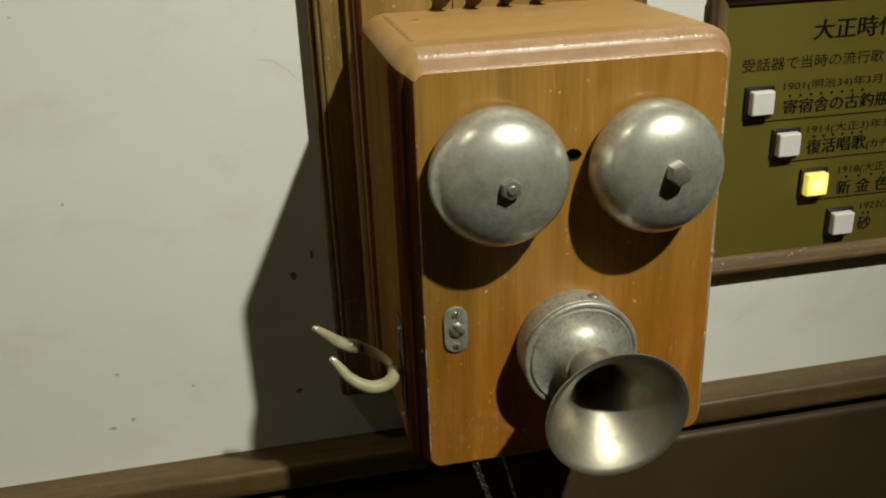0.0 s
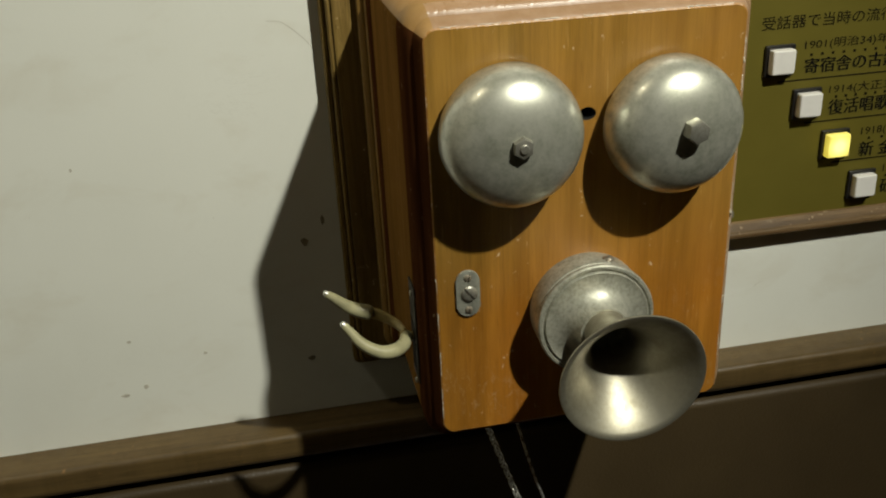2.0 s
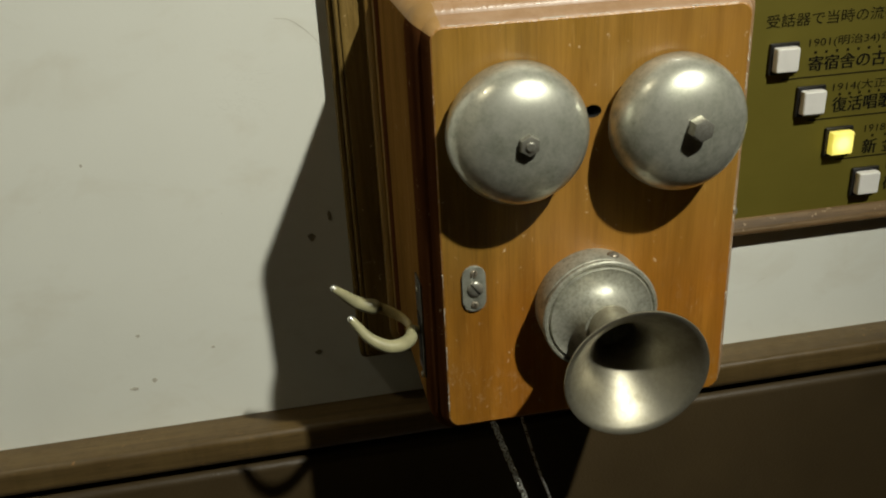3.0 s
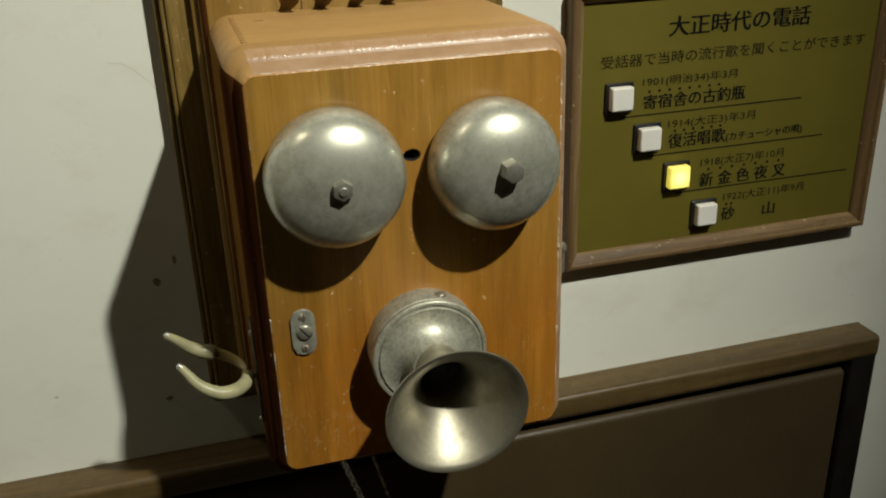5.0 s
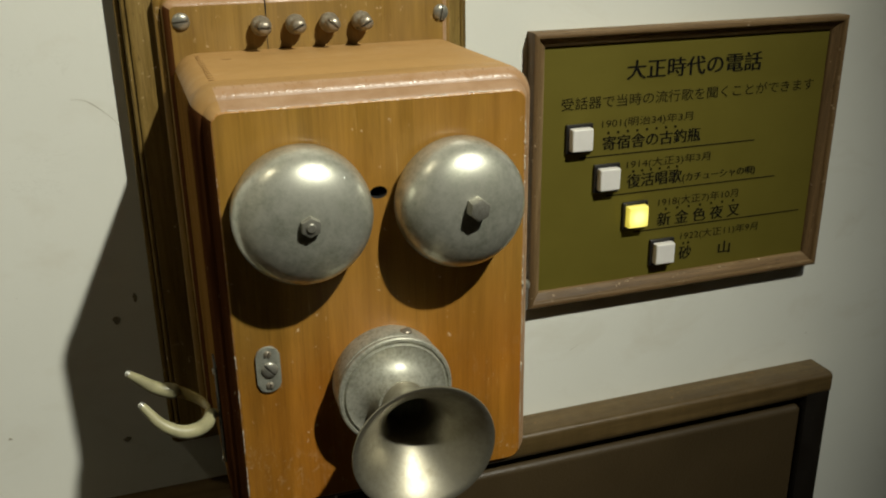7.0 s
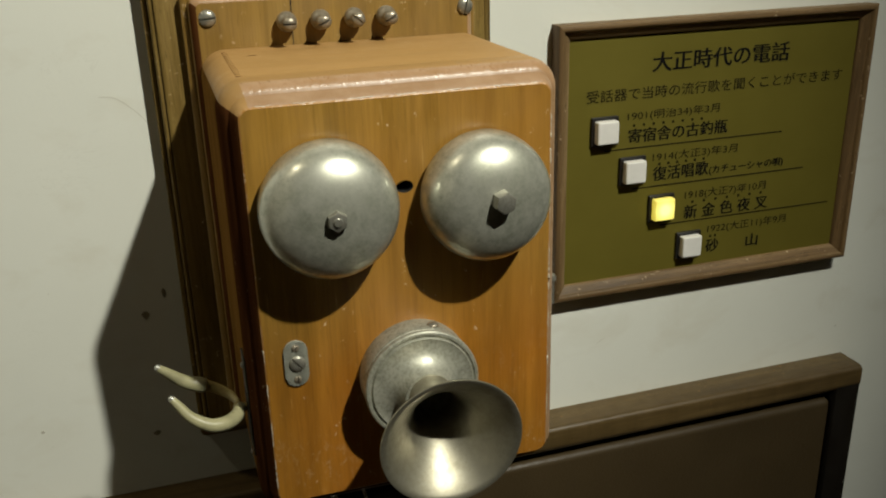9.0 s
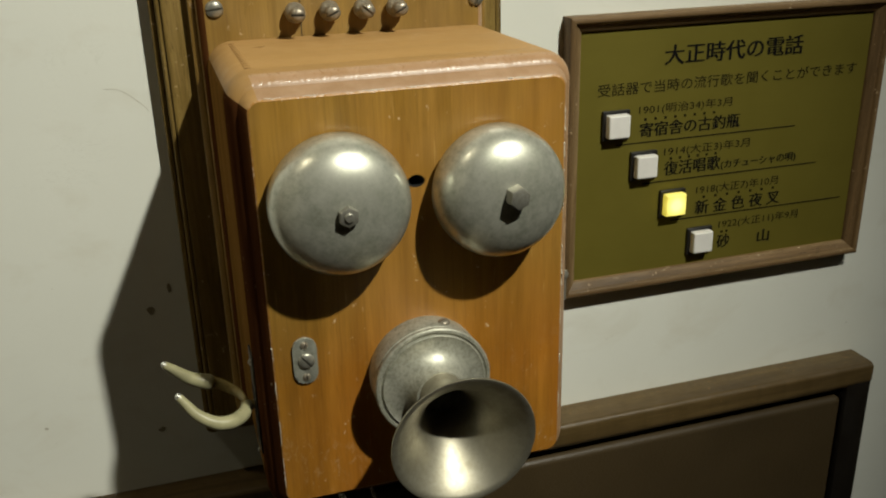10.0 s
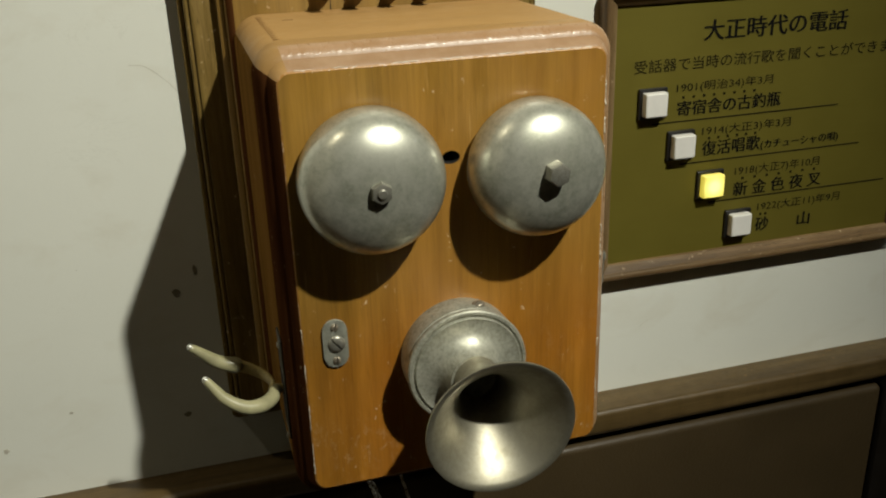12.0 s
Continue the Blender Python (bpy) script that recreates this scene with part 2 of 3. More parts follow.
FLOOR_WOOD = wood("dark_floor_wood", (0.06, 0.035, 0.02), (0.10, 0.06, 0.035), (0.14, 0.085, 0.05), (1, 12, 12), 0.4)


def brass_sheet():
    n = Nodes("brushed_gold_sheet")
    brush = n.noise(1.0, 3, (12, 1, 900))
    cloud = n.noise(14, 4)
    col = n.mix(n.grey(cloud, 0, 1), (0.196, 0.163, 0.026), (0.172, 0.143, 0.021))
    n.set(Base_Color=col, Metallic=0.45, Roughness=n.grey(brush, 0.42, 0.52))
    n.bump(brush, 0.05, 0.0001)
    return n.mat


def panel_leather():
    n = Nodes("brown_panel")
    pore = n.noise(420, 3)
    cloud = n.noise(6, 4)
    col = n.mix(n.grey(cloud, 0, 1), (0.054, 0.0365, 0.0165), (0.037, 0.0250, 0.0112))
    n.set(Base_Color=col, Roughness=n.grey(n.noise(50, 3), 0.38, 0.48), Specular_IOR_Level=0.35)
    n.bump(n.mix(0.3, pore, n.noise(130, 4)), 0.45, 0.0012)
    return n.mat


def lit_cap():
    n = Nodes("lit_yellow_button")
    away = n.tree.nodes.new("ShaderNodeVectorMath")
    away.operation = "DISTANCE"
    n.link(n.coord, away.inputs[0])
    away.inputs[1].default_value = (0.3012, -0.0164, 1.3532)
    glow = n.ramp(away.outputs["Value"], [(0.004, (1.0, 0.95, 0.34)), (0.0075, (0.9, 0.80, 0.16)), (0.0105, (0.50, 0.41, 0.05))])
    n.set(Base_Color=(0.72, 0.64, 0.22), Roughness=0.35, Emission_Color=glow, Emission_Strength=1.1)
    return n.mat


BRASS, PANEL, CAP_LIT = brass_sheet(), panel_leather(), lit_cap()


# ---------------------------------------------------------------- mesh helpers
def part(name, bm, material, parent=None, label="", angle=35, smooth=True):
    """Links a bmesh as one mesh object, under a thing or a part when one is given."""
    me = bpy.data.meshes.new(name)
    bmesh.ops.recalc_face_normals(bm, faces=bm.faces)
    bm.to_mesh(me)
    bm.free()
    for m in material if isinstance(material, (list, tuple)) else [material]:
        me.materials.append(m)
    if smooth:
        me.shade_smooth()
        me.set_sharp_from_angle(angle=radians(angle))
    ob = new(name, me)
    if parent is not None:
        hang(ob, parent)
    if label:
        tagged(ob, label)
    return ob


def hang(ob, parent):
    up = parent.matrix_basis.copy() if parent.parent is None else parent.parent.matrix_basis @ parent.matrix_parent_inverse @ parent.matrix_basis
    ob.parent = parent
    ob.matrix_parent_inverse = up.inverted()
    return ob


def thing(name, place, label, category, group="", kind=""):
    ob = new(name)
    ob.empty_display_size = 0.02
    ob.matrix_basis = Matrix.Translation(place)
    return tagged(ob, label, category, group, kind)


def block(lo, hi, bevel=0.0, segments=2):
    bm = bmesh.new()
    bmesh.ops.create_cube(bm, size=1)
    for v in bm.verts:
        v.co = Vector([lo[i] if v.co[i] < 0 else hi[i] for i in range(3)])
    if bevel:
        bmesh.ops.bevel(bm, geom=bm.edges[:], offset=bevel, segments=segments, affect="EDGES", profile=0.5)
    return bm


def lathe(profile, m=Matrix(), steps=48, close=False):
    """Turns (radius, height) pairs about the z axis of m."""
    bm = bmesh.new()
    rings = []
    for r, h in profile:
        if r < 1e-6:
            rings.append([bm.verts.new(m @ Vector((0, 0, h)))])
        else:
            rings.append([bm.verts.new(m @ Vector((r * math.cos(a), r * math.sin(a), h))) for a in (2 * math.pi * k / steps for k in range(steps))])
    for a, b in zip(rings, rings[1:] + ([rings[0]] if close else [])):
        for k in range(steps):
            j = (k + 1) % steps
            ring = [a[k % len(a)], a[j % len(a)], b[j % len(b)], b[k % len(b)]]
            face = list(dict.fromkeys(ring))
            if len(face) > 2:
                bm.faces.new(face)
    return bm


def rounded(hw, hh, r, steps=7):
    r = max(min(r, hw, hh), 1e-4)
    out = []
    for cx, cz, start in ((hw - r, hh - r, 0), (r - hw, hh - r, 90), (r - hw, r - hh, 180), (hw - r, r - hh, 270)):
        for k in range(steps):
            a = radians(start + 90 * k / (steps - 1))
            out.append((cx + r * math.cos(a), cz + r * math.sin(a)))
    return out


def moulded(cx, cz, sections, worn=None, steps=7, corner=None):
    """A board or box facing -y: (y, half width, half height, corner radius) sections from back to front; worn gives the material slot of some bands, corner that of their upper left corner."""
    bm, worn = bmesh.new(), worn or {}
    rings = [[bm.verts.new((cx + x, y, cz + z)) for x, z in rounded(hw, hh, r, steps)] for y, hw, hh, r in sections]
    for n, (a, b) in enumerate(zip(rings, rings[1:])):
        for k in range(len(a)):
            j = (k + 1) % len(a)
            f = bm.faces.new((a[k], a[j], b[j], b[k]))
            f.material_index = worn.get(n, 0)
            # Left and lower bands turn to slot 3, whose colour holds their shade.
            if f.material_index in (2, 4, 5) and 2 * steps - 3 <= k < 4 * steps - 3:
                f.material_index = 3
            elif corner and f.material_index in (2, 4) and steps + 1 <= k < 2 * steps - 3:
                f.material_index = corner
    bm.faces.new(rings[0][::-1])
    bm.faces.new(rings[-1])
    return bm


def spline(points, count):
    """Catmull-Rom through the points, count samples to a span."""
    pts = [Vector(p) for p in points]
    pts = [2 * pts[0] - pts[1], *pts, 2 * pts[-1] - pts[-2]]
    out = []
    for n in range(1, len(pts) - 2):
        a, b, c, d = pts[n - 1 : n + 3]
        for k in range(count):
            t = k / count
            out.append(0.5 * (2 * b + (c - a) * t + (2 * a - 5 * b + 4 * c - d) * t * t + (3 * b - a - 3 * c + d) * t ** 3))
    return out + [pts[-2]]


def tube(points, radii, steps=14, count=6, flat=1.0, dome=True):
    """A tapering tube through the points; flat squeezes its section along z."""
    line = spline(points, count)
    spots = np.linspace(0, len(radii) - 1, len(line))
    rs = [float(r) for r in np.interp(spots, range(len(radii)), radii)]
    bm, rings = bmesh.new(), []
    ways = [(line[min(k + 1, len(line) - 1)] - line[max(k - 1, 0)]).normalized() for k in range(len(line))]
    rows = [(p, w, r) for p, w, r in zip(line, ways, rs)]
    if dome:
        caps = ((0.5, 0.87), (0.85, 0.5), (0.98, 0.12))
        rows = [(line[0] - ways[0] * rs[0] * o, ways[0], rs[0] * s) for o, s in caps[::-1]] + rows + [(line[-1] + ways[-1] * rs[-1] * o, ways[-1], rs[-1] * s) for o, s in caps]
    for p, w, r in rows:
        side = w.cross(Vector((0, 0, 1)))
        side = side.normalized() if side.length > 1e-4 else Vector((1, 0, 0))
        up = side.cross(w).normalized()
        rings.append([bm.verts.new(p + r * (math.cos(a) * side + flat * math.sin(a) * up)) for a in (2 * math.pi * k / steps for k in range(steps))])
    for a, b in zip(rings, rings[1:]):
        for k in range(steps):
            bm.faces.new((a[k], a[(k + 1) % steps], b[(k + 1) % steps], b[k]))
    bm.faces.new(rings[0][::-1])
    bm.faces.new(rings[-1])
    return bm


def facing(x, y, z, roll=0.0, tilt=0.0):
    """A frame at (x, y, z) whose z axis points out of the wall towards -y, dipped by tilt degrees."""
    return pose(x, y, z, 90 + tilt, 0, 0) @ pose(0, 0, 0, 0, 0, roll)


def prism(outline, lo, hi, m=Matrix(), bevel=0.0):
    """A plate of the given (x, y) outline between two heights of m."""
    bm = bmesh.new()
    a = [bm.verts.new(m @ Vector((x, y, lo))) for x, y in outline]
    b = [bm.verts.new(m @ Vector((x, y, hi))) for x, y in outline]
    for k in range(len(a)):
        j = (k + 1) % len(a)
        bm.faces.new((a[k], a[j], b[j], b[k]))
    bm.faces.new(a[::-1])
    top = bm.faces.new(b)
    if bevel:
        bmesh.ops.bevel(bm, geom=top.edges[:], offset=bevel, segments=2, affect="EDGES", profile=0.5)
    return bm


def joined(*bms):
    """One bmesh out of several."""
    me = bpy.data.meshes.new("scratch")
    out = bmesh.new()
    for b in bms:
        b.to_mesh(me)
        out.from_mesh(me)
        b.free()
    bpy.data.meshes.remove(me)
    return out


def slotted_head(m, radius, height, slot, depth=0.45):
    """A round-headed screw whose head is split by a slot along x of m."""
    halves = []
    for side in (1, -1):
        bm = bmesh.new()
        rows = []
        count = 12
        for r, h in ((1.0, 0.0), (0.98, 0.35), (0.86, 0.68), (0.6, 0.92), (0.25, 1.0)):
            row = []
            for k in range(count + 1):
                a = math.pi * k / count
                row.append(bm.verts.new(m @ Vector((radius * r * math.cos(a), side * (slot / 2 + max(0.0, radius * r - slot / 2) * math.sin(a)), height * h))))
            rows.append(row)
        for a, b in zip(rows, rows[1:]):
            for k in range(count):
                bm.faces.new((a[k], a[k + 1], b[k + 1], b[k]))
            bm.faces.new((a[0], b[0], b[-1], a[-1]))
        bm.faces.new(rows[-1])
        halves.append(bm)
    floor_disc = lathe([(0, 0), (radius * 0.97, 0), (radius * 0.97, height * depth * 0.5), (0, height * depth * 0.5)], m, 24)
    return joined(*halves, floor_disc)


# ---------------------------------------------------------------- the room
def structure(name, bm, material, label, category):
    ob = part(name, bm, material, None, "", 35, False)
    return tagged(ob, label, category, kind="structure")


wall = structure("wall_north", block((-2.4, 0.0, 0.0), (2.4, 0.14, 3.0)), PLASTER, "cream painted plaster wall with small brown stains", "wall")
# Unseen pale wall set close by to bounce fill light onto the telephone.
structure("unseen_bounce_wall", block((-1.64, -3.6, 0.0), (-1.5, 0.0, 3.0)), PLASTER, "unseen pale plaster side wall added to bounce light from the left", "wall")
# East, south, floor and ceiling are unseen; their dark paint keeps bounce low.
structure("wall_east", block((2.4, -3.6, 0.0), (2.54, 0.14, 3.0)), ROOM_PAINT, "dim painted side wall of the room", "wall")
structure("wall_south", block((-2.54, -3.74, 0.0), (2.54, -3.6, 3.0)), ROOM_PAINT, "dim painted wall behind the visitor", "wall")
structure("floor", block((-2.54, -3.74, -0.1), (2.54, 0.14, 0.0)), FLOOR_WOOD, "dark wooden floor of the room", "floor")
structure("ceiling", block((-2.54, -3.74, 3.0), (2.54, 0.14, 3.1)), ROOM_PAINT, "dim painted ceiling of the room", "ceiling")


def stain(x, z, w, h, seed):
    rnd = random.Random(seed)
    outline = [(w * (0.6 + 0.5 * rnd.random()) * math.cos(a), h * (0.6 + 0.5 * rnd.random()) * math.sin(a)) for a in (2 * math.pi * k / 11 for k in range(11))]
    part("stain", prism(outline, 0.0, 0.0003, facing(x, 0, z)), STAIN if seed in (0, 1, 4) else STAIN_PALE, wall, "", 35, False)


for n, (x, z, w, h) in enumerate(((-0.1747, 1.3175, 0.0034, 0.0040), (-0.180, 1.2054, 0.0038, 0.0025), (-0.3236, 1.1998, 0.0026, 0.0026), (-0.3415, 1.1938, 0.0042, 0.0018),
                                  (-0.158, 1.335, 0.0022, 0.0045), (-0.33, 1.245, 0.0018, 0.0016), (-0.27, 1.225, 0.0018, 0.0014), (-0.345, 1.40, 0.0014, 0.0016))):
    stain(x, z, w, h, n)

for way in (((-0.1835, 1.4999), (-0.172, 1.498), (-0.158, 1.486), (-0.150, 1.4755)), ((0.242, 1.2151), (0.246, 1.2178), (0.2507, 1.2198))):
    part("scratch", tube([(x, -0.0001, z) for x, z in way], (0.00014,) * len(way), 6), STAIN_PALE, wall, "", 35, False)

# Wainscot: a nosed rail over brown panels, closed by a stile where it ends.
RAIL_TOP, RAIL_LOW, NOSE, END = 1.1505, 1.1225, -0.035, 0.546
wains = thing("wainscot", (0, -0.01, 0), "dark brown wooden wainscot with a nosed top rail", "wainscot", kind="structure")


def nosed_rail():
    outline = [(0.0, RAIL_TOP)]
    for cz, start, r in ((RAIL_TOP - 0.0055, 90, 0.0055), (RAIL_LOW + 0.0095, 0, 0.0095)):
        for k in range(7):
            a = radians(start - 15 * k)
            outline.append((NOSE + r - r * math.cos(a), cz + r * math.sin(a)))
    outline.append((0.0, RAIL_LOW))
    bm = bmesh.new()
    rows = [[bm.verts.new((x, y, z)) for y, z in outline] for x in (-1.49 + (END + 1.49) * k / 39 for k in range(40))]
    for a, b in zip(rows, rows[1:]):
        for k in range(len(a)):
            bm.faces.new((a[k], a[(k + 1) % len(a)], b[(k + 1) % len(a)], b[k]))
    bm.faces.new(rows[0])
    bm.faces.new(rows[-1][::-1])
    return bm


part("top_rail", nosed_rail(), RAIL_WOOD, wains)
part("panel", block((-1.49, -0.0315, 0.10), (0.514, 0.0, RAIL_LOW - 0.0085), 0.0070, 5), PANEL, wains, "smooth brown leather-look panel")
part("stile", block((0.5155, -0.0346, 0.0), (END - 0.0004, 0.0, RAIL_LOW + 0.0100), 0.001), NEAR_BLACK_WOOD, wains)
# Backing strip that paints the shade in the gap between rail and panel.
part("gap_shade", block((-1.49, -0.0100, RAIL_LOW - 0.0180), (0.5150, 0.0, RAIL_LOW - 0.0002)), NEAR_BLACK_WOOD, wains, "black strip standing in for shade in the gap under the rail")
part("plinth", block((-1.49, -0.033, 0.0), (0.512, 0.0, 0.10), 0.002), NEAR_BLACK_WOOD, wains)

# ---------------------------------------------------------------- the telephone
phone = thing("wall_telephone", (0, 0, 1.20), "antique amber wooden wall telephone with two nickel bells", "telephone")

FACE_Y, FACE_Z, FACE_W, FACE_H = -0.200, 1.38575, 0.098, 0.13575


def boards():
    cx, top, low = -0.0086, 1.665, 1.201
    cz, hh, hw = (top + low) / 2, (top - low) / 2, 0.1357
    rows = [(0.0, 0, 0.006), (-0.0130, 0, 0.006), (-0.0142, 0.0008, 0.006), (-0.0148, 0.0034, 0.005), (-0.0130, 0.0038, 0.005), (-0.0130, 0.0044, 0.005), (-0.0205, 0.0047, 0.005), (-0.0218, 0.0058, 0.004),
            (-0.0220, 0.0076, 0.004), (-0.0205, 0.0079, 0.004), (-0.0205, 0.0085, 0.004), (-0.0235, 0.0087, 0.004), (-0.0240, 0.0095, 0.004)]
    part("backboard", moulded(cx, cz, [(y, hw - d, hh - d, r) for y, d, r in rows]), BOARD_WOOD, phone, "golden brown moulded wooden backboard")
    cx, top, low = -0.0055, 1.578, 1.225
    cz, hh, hw = (top + low) / 2, (top - low) / 2, 0.1120
    rows = [(-0.0240, 0, 0.008), (-0.0320, 0, 0.008), (-0.0335, 0.0012, 0.008), (-0.0345, 0.0040, 0.007), (-0.0340, 0.0046, 0.007), (-0.0400, 0.0056, 0.007), (-0.0430, 0.0070, 0.006),
            (-0.0446, 0.0088, 0.005), (-0.0450, 0.0102, 0.004)]
    part("terminal_board", moulded(cx, cz, [(y, hw - d, hh - d, r) for y, d, r in rows], {5: 2, 6: 2, 7: 2}), [TERMINAL_WOOD, EDGE_GREYED, EDGE_GREYED, SHADE_AND_MARK_WOOD], phone, "amber varnished moulded board")


boards()


def case():
    def row(y, d, r):
        return (y, FACE_W + d, FACE_H + d * 1.22, r)

    body = [row(-0.045, 0.0110, 0.018), row(-0.1655, 0.0110, 0.018), row(-0.1665, 0.0107, 0.0177)]
    part("case_body", moulded(0, FACE_Z, body, {0: 2, 1: 2}, 9), [OAK_TOP, OAK_TOP, OAK_TOP, SHADED_SIDE_WOOD], phone, "amber varnished wooden case with rounded corners")
    door = [row(-0.1667, 0.0106, 0.0176), row(-0.1675, 0.0110, 0.018), row(-0.1785, 0.0110, 0.018), row(-0.1832, 0.0105, 0.0175), row(-0.1868, 0.0093, 0.0165), row(-0.1890, 0.0077, 0.015), row(-0.1902, 0.0064, 0.0138),
            row(-0.1909, 0.0050, 0.0125), row(-0.1925, 0.0044, 0.012), row(-0.1955, 0.0034, 0.011), row(-0.1980, 0.0020, 0.0095), row(-0.1993, 0.0008, 0.0083), row(FACE_Y, 0.0, 0.0075)]
    leaf = part("door", moulded(0, FACE_Z, door, {0: 5, 1: 5, 2: 5, 3: 2, 4: 2, 5: 2, 6: 4, 7: 4, 8: 4, 9: 4, 10: 4, 11: 1}, 9, 5), [OAK_FACE, EDGE_WORN, EDGE_GREYED, SHADE_AND_MARK_WOOD, EDGE_BAND, OAK_TOP], phone, "amber grained wooden door with chipped varnish edges")
    cut = part("cutter", lathe([(0, -0.02), (0.0042, -0.02), (0.0042, 0.01), (0, 0.01)], facing(-0.0008, FACE_Y, 1.4642) @ Matrix.Diagonal((1.35, 1.0, 1, 1)), 24), DARK_HOLE)
    mod = leaf.modifiers.new("clapper_hole", "BOOLEAN")
    mod.operation, mod.object, mod.solver = "DIFFERENCE", cut, "EXACT"
    mesh = bpy.data.meshes.new_from_object(leaf.evaluated_get(bpy.context.evaluated_depsgraph_get()))
    leaf.modifiers.clear()
    mesh.shade_smooth()
    mesh.set_sharp_from_angle(angle=radians(22))
    leaf.data = mesh
    bpy.data.objects.remove(cut)
    # Near-black liner puts the darkness of the hole into its colour.
    part("clapper_slot", lathe([(0, -0.019), (0.0041, -0.019), (0.0041, -0.0008), (0.0038, -0.0008), (0.0038, -0.018), (0, -0.018)], facing(-0.0008, FACE_Y, 1.4642) @ Matrix.Diagonal((1.35, 1.0, 1, 1)), 24), DARK_HOLE, leaf, "black clapper hole")
    return leaf


door = case()


def bell(x, z, size, nut_x, nut_z, nut_roll, stud):
    m, at = facing(x, FACE_Y, z), facing(nut_x, FACE_Y, nut_z)
    profile = [(0.0380, 0.0045), (0.0414, 0.0045), (0.0421, 0.0058), (0.0421, 0.0120), (0.0418, 0.0165), (0.0408, 0.0212), (0.0388, 0.0258), (0.0352, 0.0302), (0.0300, 0.0338), (0.0225, 0.0370),
               (0.0140, 0.0389), (0.0060, 0.0396), (0.0, 0.0397), (0.0, 0.0377), (0.0200, 0.0360), (0.0320, 0.0308), (0.0380, 0.0240), (0.0396, 0.0160), (0.0396, 0.0065)]
    gong = part("bell", lathe([(r * size, h) for r, h in profile], m, 96), BELL_METAL, phone, "tarnished dome-shaped nickel bell", 60)
    part("post", lathe([(0, -0.001), (0.006, -0.001), (0.006, 0.0378), (0, 0.0378)], m, 20), SCREW_METAL, gong)
    flat = 0.0062 if stud else 0.0072
    hexagon = [(flat * math.cos(radians(60 * k + nut_roll)), flat * math.sin(radians(60 * k + nut_roll))) for k in range(6)]
    if stud:
        part("nut", prism(hexagon, 0.0386, 0.0440, at, 0.0009), SCREW_METAL, gong, "small steel hexagon nut")
        part("stud", lathe([(0, 0.0436), (0.0029, 0.0436), (0.0029, 0.0446), (0.0023, 0.0452), (0, 0.0453)], at, 20), SCREW_METAL, gong)
    else:
        part("bolt_head", prism(hexagon, 0.0384, 0.0478, at, 0.0020), SCREW_METAL, gong, "tall hexagonal steel bolt head")


bell(-0.0513, 1.4590, 1.012, -0.0524, 1.4612, 28, True)
bell(0.0490, 1.4558, 0.996, 0.0494, 1.4606, 20, False)


def lock_plate():
    m = facing(-0.0785, FACE_Y, 1.3545)
    outline = [(x, z) for x, z in rounded(0.0078, 0.0163, 0.0078, 10)]
    plate = part("lock_plate", prism(outline, 0.0, 0.0016, m, 0.0006), PLATE_METAL, phone, "oval grey zinc plate with screws")
    part("lock_cam", slotted_head(m @ pose(0.0006, 0, 0.0014, 0, 0, -52), 0.0054, 0.0022, 0.0014), SCREW_METAL, plate)
    for z, roll in ((0.0111, 70), (-0.0113, 85)):
        part("screw", slotted_head(m @ pose(0, z, 0.0012, 0, 0, roll), 0.0026, 0.0018, 0.0009), POST_METAL, plate)


lock_plate()


def transmitter():
    m = facing(-0.0004, FACE_Y, 1.3350)
    cup = [(0, 0.0), (0.0372, 0.0), (0.0376, 0.0015), (0.0380, 0.0165), (0.0376, 0.0178), (0.0366, 0.0184), (0.0366, 0.0200), (0.0386, 0.0208), (0.0386, 0.0232), (0.0378, 0.0242), (0.0362, 0.0243), (0.0356, 0.0232), (0.0346, 0.0231),
           (0.0343, 0.0243), (0.0338, 0.0250), (0.0328, 0.0246), (0.0300, 0.0247), (0.0260, 0.0253), (0.0222, 0.0270), (0.0188, 0.0302), (0.0165, 0.0345), (0.0155, 0.0380), (0, 0.0380)]
    base = part("transmitter_cup", lathe(cup, m, 72), BASE_METAL, phone, "grey nickel transmitter cup with ringed rim")
    part("screw", slotted_head(pose(0.0108, -0.2120, 1.3712, 0, 0, 30), 0.0040, 0.0022, 0.001), POST_METAL, base)
    h = facing(0.0004, FACE_Y - 0.030, 1.3358, 0, 4.0) @ pose(0, 0, 0, 0, -2.5, 0)
    outer = [(0.0165, 0.0), (0.0145, 0.0050), (0.0138, 0.0110), (0.0145, 0.0180), (0.0170, 0.0260), (0.0213, 0.0345), (0.0272, 0.0430), (0.0340, 0.0512), (0.0405, 0.0576), (0.0424, 0.0590)]
    lip = [(0.0433, 0.0590), (0.0438, 0.0597), (0.0435, 0.0606), (0.0425, 0.0607)]
    inner = [(r - 0.0012, z + 0.0010) for r, z in outer[:-1]][::-1]
    part("mouthpiece", lathe([*outer, *lip, *inner, (0.0060, 0.004), (0.0, 0.004)], h, 80), HORN_METAL, phone, "flared nickel mouthpiece horn", 60)


transmitter()


